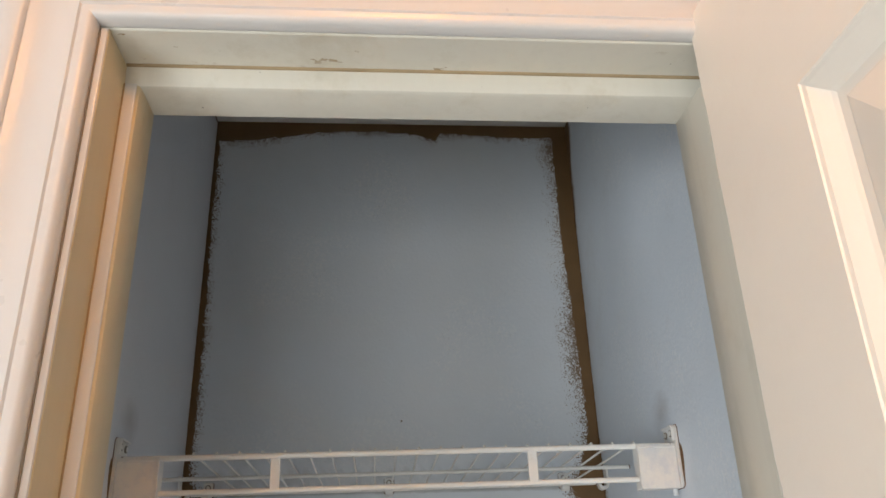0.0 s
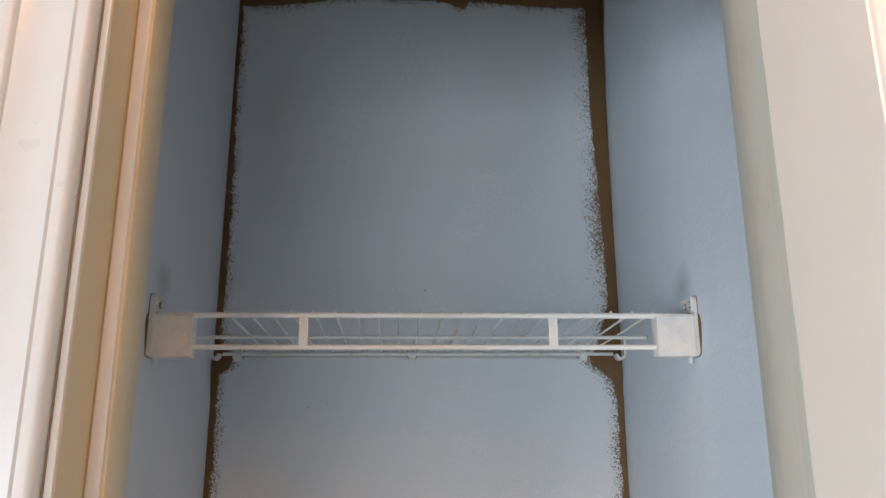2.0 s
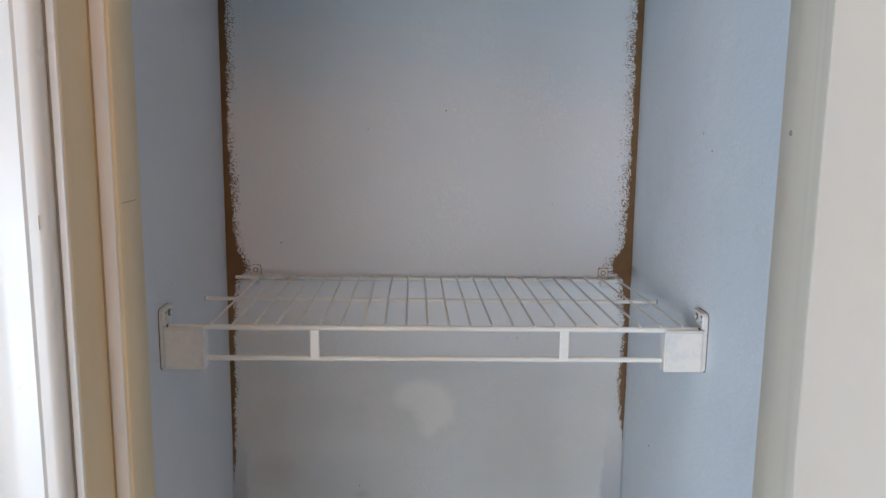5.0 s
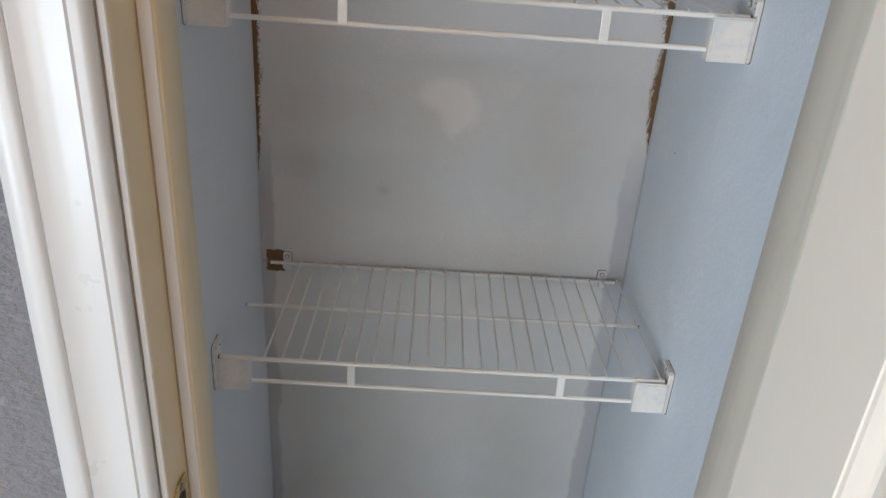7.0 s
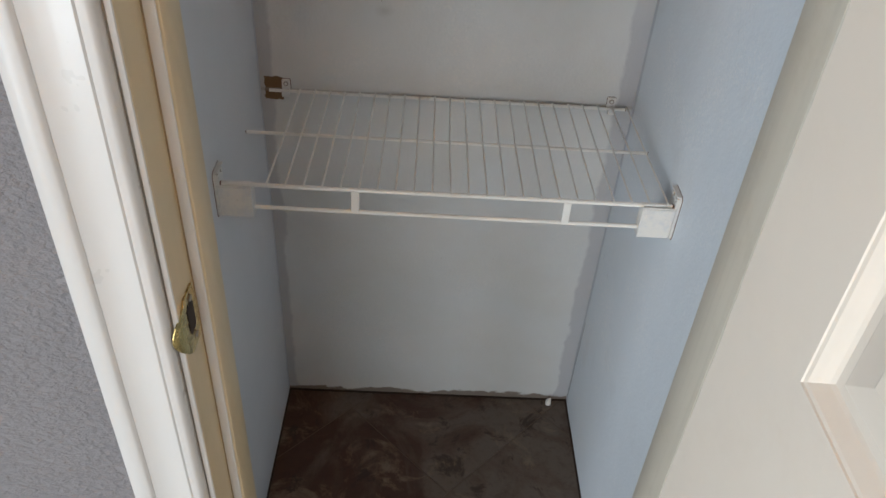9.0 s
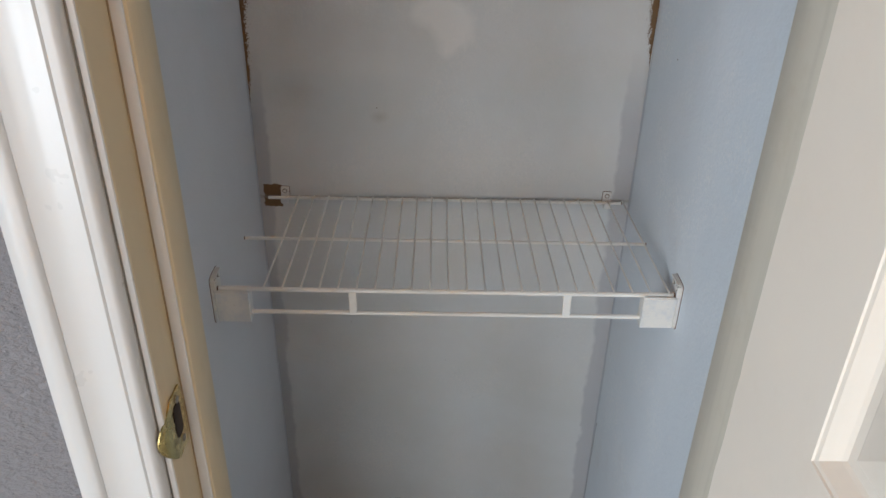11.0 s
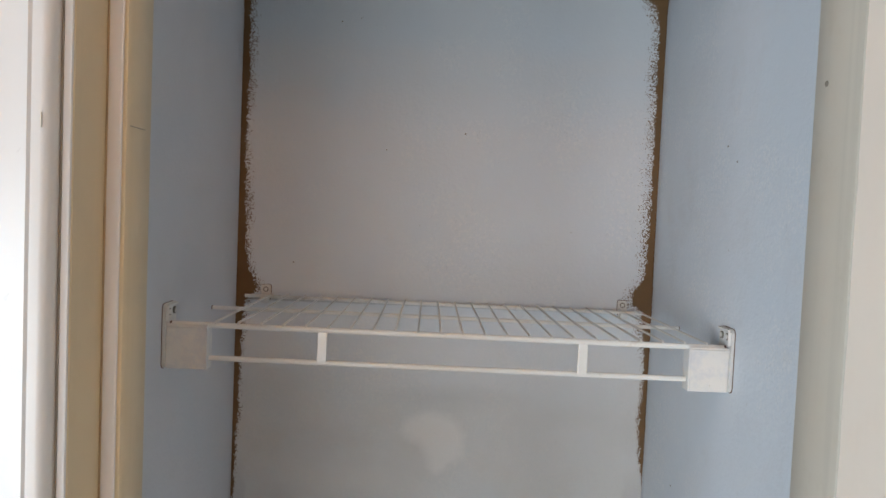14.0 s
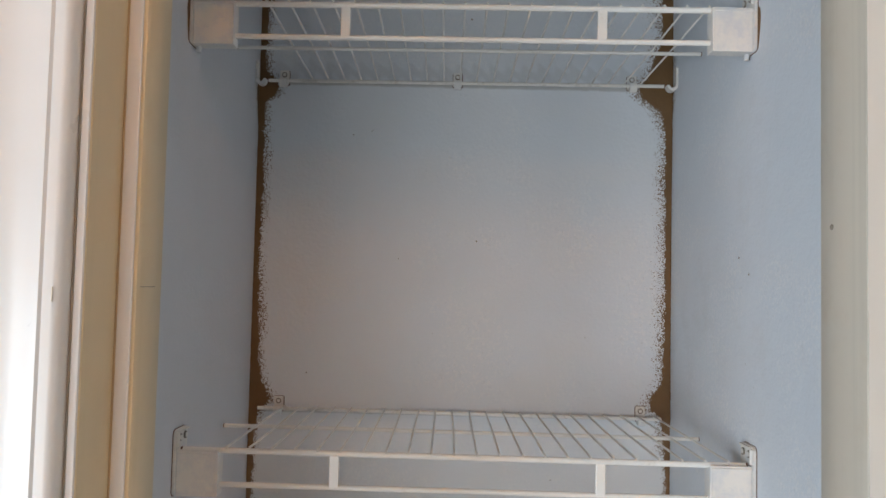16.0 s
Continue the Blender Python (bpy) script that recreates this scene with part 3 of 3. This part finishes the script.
def wire_shelf(z, x_wire, count, straps, tilt=0.0, sag=0.0):
    """z: front rod's middle; sag: how far the back rod lies under it. Rods, wires and straps are its parts."""
    ob = empty("wire_shelf", (W / 2, FRONT, z))
    x0, x1 = 0.010, W - 0.010
    ends = (0.0060, W - 0.0060)
    mid = -sag * (MIDY - FRONT) / (REAR - FRONT)

    def P(x, y, dz):
        return (x - W / 2, y - FRONT, dz + tilt * (x - W / 2))

    part("front_rod", rod([P(ends[0], FRONT, 0), P(ends[1], FRONT, 0)], 0.0034, 12), M_WIRE, ob, smooth=True)
    part("lip_rod", rod([P(x0 + 0.03, FRONT + 0.001, -0.0375), P(x1 - 0.03, FRONT + 0.001, -0.0375)], 0.0032, 12), M_WIRE, ob, smooth=True)
    part("middle_rod", rod([P(x0, MIDY, mid), P(x1, MIDY, mid)], 0.0026, 10), M_DUSTY_SHADED, ob, "dusty white middle rod, toned down for shade", smooth=True)
    part("back_rod", rod([P(x0 + 0.006, REAR, -sag), P(x1 - 0.006, REAR, -sag)], 0.0028, 10), M_DUSTY_SHADED, ob, "dusty white back rod, toned down for shade", smooth=True)
    for k in range(count):
        x = x_wire - 0.0253 * k
        wob = random.uniform(-0.0008, 0.0008)
        part("cross_wire", rod([P(x, FRONT - 0.0030, 0.0024), P(x, FRONT - 0.0010, 0.0048), P(x, FRONT + 0.006, 0.0042), P(x + wob, MIDY, mid + 0.0038), P(x - wob, REAR + 0.001, 0.0038 - sag), P(x - wob, REAR + 0.0036, -sag)], 0.00140, 6), M_DUSTY_SHADED, ob, smooth=True)
    for x in straps:
        bm = bmesh.new()
        c = P(x, FRONT, 0)
        box(bm, c[0] - 0.0056, c[0] + 0.0056, -0.0022, 0.0022, c[2] - 0.0370, c[2] - 0.001, bevel=0.0012)
        part("lip_strap", bm, M_WIRE, ob)
    for x in (x0, x1):
        e = P(x, MIDY, mid)
        d = 0.0012 if x > W / 2 else -0.0012
        part("rod_tip", rod([e, (e[0] + d, e[1], e[2])], 0.0027, 8), M_RUST_AND_RIM, ob, "rusty bare rod end")
        g = P(x + (0.006 if x < W / 2 else -0.006), REAR, -sag)
        part("rod_tip", rod([g, (g[0] + d, g[1], g[2])], 0.0029, 8), M_RUST_AND_RIM, ob, "rusty bare rod end")
        f = P(ends[x > W / 2], FRONT, 0)
        part("rod_tip", rod([(f[0] - 1.2 * d, f[1], f[2]), (f[0] + 0.4 * d, f[1], f[2])], 0.0035, 10), M_RUST_AND_RIM, ob, "rusty bare rod end")
    return tagged(ob, "white vinyl-coated wire shelf with a two-rod front lip", "shelf", "closet shelves")


SHELVES = ((1.7785, 0.5894, 21, (0.1745, 0.468), 0.006, 0.007), (1.2690, 0.613, 23, (0.176, 0.472), -0.006, 0.001), (0.7670, 0.626, 23, (0.190, 0.487), -0.003, 0.010))
for row in SHELVES:
    wire_shelf(*row)


def shelf_bracket(side, z, chipped):
    """Wall plate with screw ears and a box that holds both front rods; side -1 at the left wall, 1 at the right."""
    wall = 0.0 if side < 0 else W
    s = -side
    ob = empty("shelf_bracket", (wall, FRONT, z))
    bm = bmesh.new()
    out = rounded(-0.0135, 0.024, -0.049, 0.023, 0.006, 4)
    slab(bm, out, "x", 0.0, s * 0.0035)
    part("wall_plate", bm, M_PLASTIC, ob)
    # thin dark sheet as outline: unpainted gap and its shadow in one colour
    part("unpainted_shadow_rim", slab(bmesh.new(), rounded(-0.0147, 0.0246, -0.0498, 0.0236, 0.0065, 4), "x", 0.0, s * 0.0006), M_RUST_AND_RIM, ob, "dark line round the plate, unpainted gap and painted shadow")
    # open-backed box: face, top, bottom and inner end
    bm = bmesh.new()
    a, b = sorted((s * 0.0035, s * 0.049))
    box(bm, a, b, -0.0085, -0.0060, -0.0485, 0.0012, bevel=0.0009)
    box(bm, a, b, -0.0085, 0.0110, -0.0495, -0.0470, bevel=0.0009)
    box(bm, a, b, -0.0098, 0.0100, -0.0034, -0.0010, bevel=0.0009)
    a, b = sorted((s * 0.0465, s * 0.0492))
    box(bm, a, b, -0.0092, 0.0105, -0.0490, -0.0012, bevel=0.0009)
    part("cover", bm, M_PLASTIC, ob)
    # ears above the rod with a screw each
    for y in (-0.002, 0.015):
        part("screw", rod([(s * 0.003, y, 0.0135), (s * 0.0052, y, 0.0135)], 0.0042, 12), M_SCREW, ob)
        part("screw_cap", rod([(s * 0.003, y, 0.0135), (s * 0.0058, y, 0.0135)], 0.0028, 10), M_PLASTIC, ob)
    if chipped:
        part("peg", rod([(s * 0.006, 0.004, -0.0480), (s * 0.006, 0.004, -0.0560)], 0.0032, 10), M_PLASTIC, ob)
        strip = [(-0.0146, 0.001), (-0.0146, -0.048), (-0.0165, -0.040), (-0.0190, -0.030), (-0.0215, -0.012), (-0.0195, -0.003)]
        part("bare_patch", slab(bmesh.new(), strip, "x", 0.0, s * 0.0005), M_BARE, ob, "bare tan board beside the plate")
    a, b = sorted((s * 0.0035, s * 0.0075))
    bm = bmesh.new()
    box(bm, a, b, -0.0130, -0.0105, 0.004, 0.0205, bevel=0.001)
    box(bm, a, b, -0.0100, 0.0205, 0.0200, 0.0225, bevel=0.001)
    part("rim", bm, M_PLASTIC, ob)
    return tagged(ob, "white plastic shelf end bracket screwed to the wall", "bracket", "shelf brackets")


for z, _x, _n, _straps, tilt, _sag in SHELVES:
    for side in (-1, 1):
        shelf_bracket(side, z + tilt * side * W / 2, z > 1.7)


def wall_clip(x, z):
    """Back clip: nailed tab above, hook round the back rod."""
    ob = empty("wall_clip", (x, BACK, z))
    bm = bmesh.new()
    slab(bm, rounded(-0.007, 0.007, -0.004, 0.0175, 0.002, 2), "y", -0.004, 0.0)
    part("tab", bm, M_PLASTIC, ob)
    # dark sheet round the tab, bare gap and shadow line together
    part("unpainted_shadow_rim", slab(bmesh.new(), rounded(-0.0077, 0.0080, -0.0060, 0.0182, 0.003, 2), "y", -0.0006, 0.0), M_RUST_AND_RIM, ob)
    bm = bmesh.new()
    arc = [(-0.010 - 0.0078 * math.cos(radians(a)), -0.0018 - 0.0085 * math.sin(radians(a))) for a in range(-30, 200, 20)]
    for dx0, dx1 in ((-0.0055, 0.0055),):
        inner = [(-0.010 - 0.0033 * math.cos(radians(a)), -0.0008 - 0.0033 * math.sin(radians(a))) for a in range(190, -40, -20)]
        slab(bm, arc + inner, "x", dx0, dx1)
    part("hook", bm, M_PLASTIC, ob, smooth=True)
    part("nail", rod([(0, -0.0038, 0.0105), (0, -0.0050, 0.0105)], 0.0042, 12), M_SCREW, ob)
    part("nail_cap", rod([(0, -0.0038, 0.0105), (0, -0.0056, 0.0105)], 0.0026, 10), M_PLASTIC, ob)
    return tagged(ob, "small white plastic clip holding the shelf's back rod", "clip", "shelf clips")


for x, z in ((0.039, 1.7698), (0.307, 1.7714), (0.576, 1.7730), (0.046, 1.2696), (0.594, 1.2664), (0.044, 0.7578), (0.600, 0.7562)):
    wall_clip(x, z)


def side_hook(side, z):
    """J-shaped end hook on a side wall under the top shelf's back rod."""
    wall = 0.0 if side < 0 else W
    s = -side
    ob = empty("side_hook", (wall, REAR - 0.012, z))
    a, b = sorted((0.0, s * 0.003))
    part("tab", slab(bmesh.new(), rounded(-0.008, 0.008, -0.006, 0.026, 0.003, 2), "x", a, b), M_PLASTIC, ob)
    bm = bmesh.new()
    outer = [(s * (0.0080 - 0.0080 * math.cos(radians(t))), -0.0095 * math.sin(radians(t)) - 0.002) for t in range(0, 190, 20)]
    inner = [(s * (0.0080 - 0.0040 * math.cos(radians(t))), -0.0045 * math.sin(radians(t)) - 0.002) for t in range(180, -10, -20)]
    slab(bm, outer + inner, "y", -0.007, 0.007)
    part("hook", bm, M_PLASTIC, ob, smooth=True)
    return tagged(ob, "white plastic end hook fixed to the side wall", "hook", "shelf end hooks")


side_hook(-1, 1.770), side_hook(1, 1.773)

# nail holes, a saw line and a split corner
walls = {o.name: o for o in scene.objects if o.name.startswith("wall_")}


def dot(host, at, axis, r, material=M_MARK):
    d = {"x+": (0.0006, 0, 0), "x-": (-0.0006, 0, 0), "y-": (0, -0.0006, 0)}[axis]
    part("nail_hole", rod([at, tuple(a + b for a, b in zip(at, d))], 0.75 * r, 7), material, host)


for x, z, r in ((0.341, 1.529, 0.0018), (0.086, 1.323, 0.0016), (0.327, 1.875, 0.0022), (0.222, 1.500, 0.0012), (0.205, 0.918, 0.0014), (0.148, 1.690, 0.0015), (0.46, 1.17, 0.0012)):
    dot(walls["wall_back"], (x, BACK, z), "y-", r)
for y, z in ((1.188, 1.044), (1.02, 1.48), (1.05, 1.50)):
    dot(walls["wall_right"], (W, y, z), "x-", 0.0015)
dot(frame_ob, (JR - STOP, 0.648, 1.503), "x-", 0.0026)
part("saw_line", boxes((JL + STOP, JL + STOP + 0.0004, 0.627, 0.652, 1.4535, 1.4540)), M_MARK, frame_ob)
part("paint_chip", boxes((0.0797, 0.0803, FACE - 0.0144, FACE - 0.0136, 1.445, 1.453)), M_STOP, frame_ob)
for x, s in ((JL, 1), (JR, -1)):
    bm = bmesh.new()
    tube(bm, [(x + s * 0.0108, 0.626, ZS + 0.004), (x + s * 0.0112, 0.645, ZS - 0.004), (x + s * 0.0112, 0.663, ZS - 0.001)], 0.0006, 5)
    part("crack", bm, M_MARK, frame_ob)
bm = bmesh.new()
pts = [(W - 0.0004, BACK - 0.006 - 0.004 * noise.noise(Vector((0, 0, k * 0.9))) - 0.010 * (k / 14), 0.02 + 0.24 * k / 14) for k in range(15)]
for p, q in zip(pts, pts[1:]):
    bm.faces.new([bm.verts.new(v) for v in (p, (p[0], p[1] + 0.0016, p[2]), (q[0], q[1] + 0.0014, q[2]), q)])
part("crack", bm, M_DARK, walls["wall_right"], "dark crack up the corner")

# crumb of filler at the foot of the back wall
bm = bmesh.new()
bmesh.ops.create_icosphere(bm, subdivisions=2, radius=0.008)
for v in bm.verts:
    v.co *= 1 + 0.5 * noise.noise(v.co * 240)
    v.co = Vector((v.co.x * 0.8, v.co.y * 0.8, max(v.co.z * 1.6, -0.008)))
tagged(part("filler_crumb", bm, M_FILLER, None), "crumb of white filler lying by the back wall", "debris").location = (0.596, BACK - 0.016, 0.008)

# ---- floor tiles, laid on the diagonal ----


def clip_poly(poly, axis, value, keep_above):
    out = []
    for p, q in zip(poly, poly[1:] + poly[:1]):
        a, b = (p[axis] - value, q[axis] - value) if keep_above else (value - p[axis], value - q[axis])
        if a >= 0:
            out.append(p)
        if a * b < 0:
            f = a / (a - b)
            out.append((p[0] + f * (q[0] - p[0]), p[1] + f * (q[1] - p[1])))
    return out


def tile(poly, material, lift=0.0):
    for axis, value, above in ((0, 0.0, True), (0, W, False), (1, FACE + 0.002, True), (1, BACK - 0.001, False)):
        poly = clip_poly(poly, axis, value, above) if len(poly) > 2 else poly
    if len(poly) < 3 or max(p[1] for p in poly) < -0.9:
        return
    area = abs(sum(p[0] * q[1] - q[0] * p[1] for p, q in zip(poly, poly[1:] + poly[:1]))) / 2
    if area < 0.0004:
        return
    bm = bmesh.new()
    slab(bm, poly, "z", -0.004, lift + random.uniform(-0.0003, 0.0003))
    part("tile", bm, material, floor)


S, G = 0.305, 0.0024
U, V = Vector((0.7071, 0.7071)), Vector((-0.7071, 0.7071))
O = Vector((0.148, 1.277))
for i in range(-9, 9):
    for j in range(-9, 9):
        c = O + S * (i * U + j * V)
        if not (HX0 - 0.3 < c.x < HX1 + 0.3 and -1.2 < c.y < BACK + 0.4):
            continue
        a = S - G
        tile([tuple(c + u * U + v * V) for u, v in ((0, 0), (a, 0), (a, a), (0, a))], M_SLATE)
part("floor_gap", boxes((0, W, BACK - 0.005, BACK, -0.003, 0.0018), (W - 0.004, W, INNER + 0.02, BACK - 0.006, -0.003, 0.0016), (0, 0.004, INNER + 0.02, BACK - 0.006, -0.003, 0.0016)), M_DARK, floor, "dark gap along the closet walls")
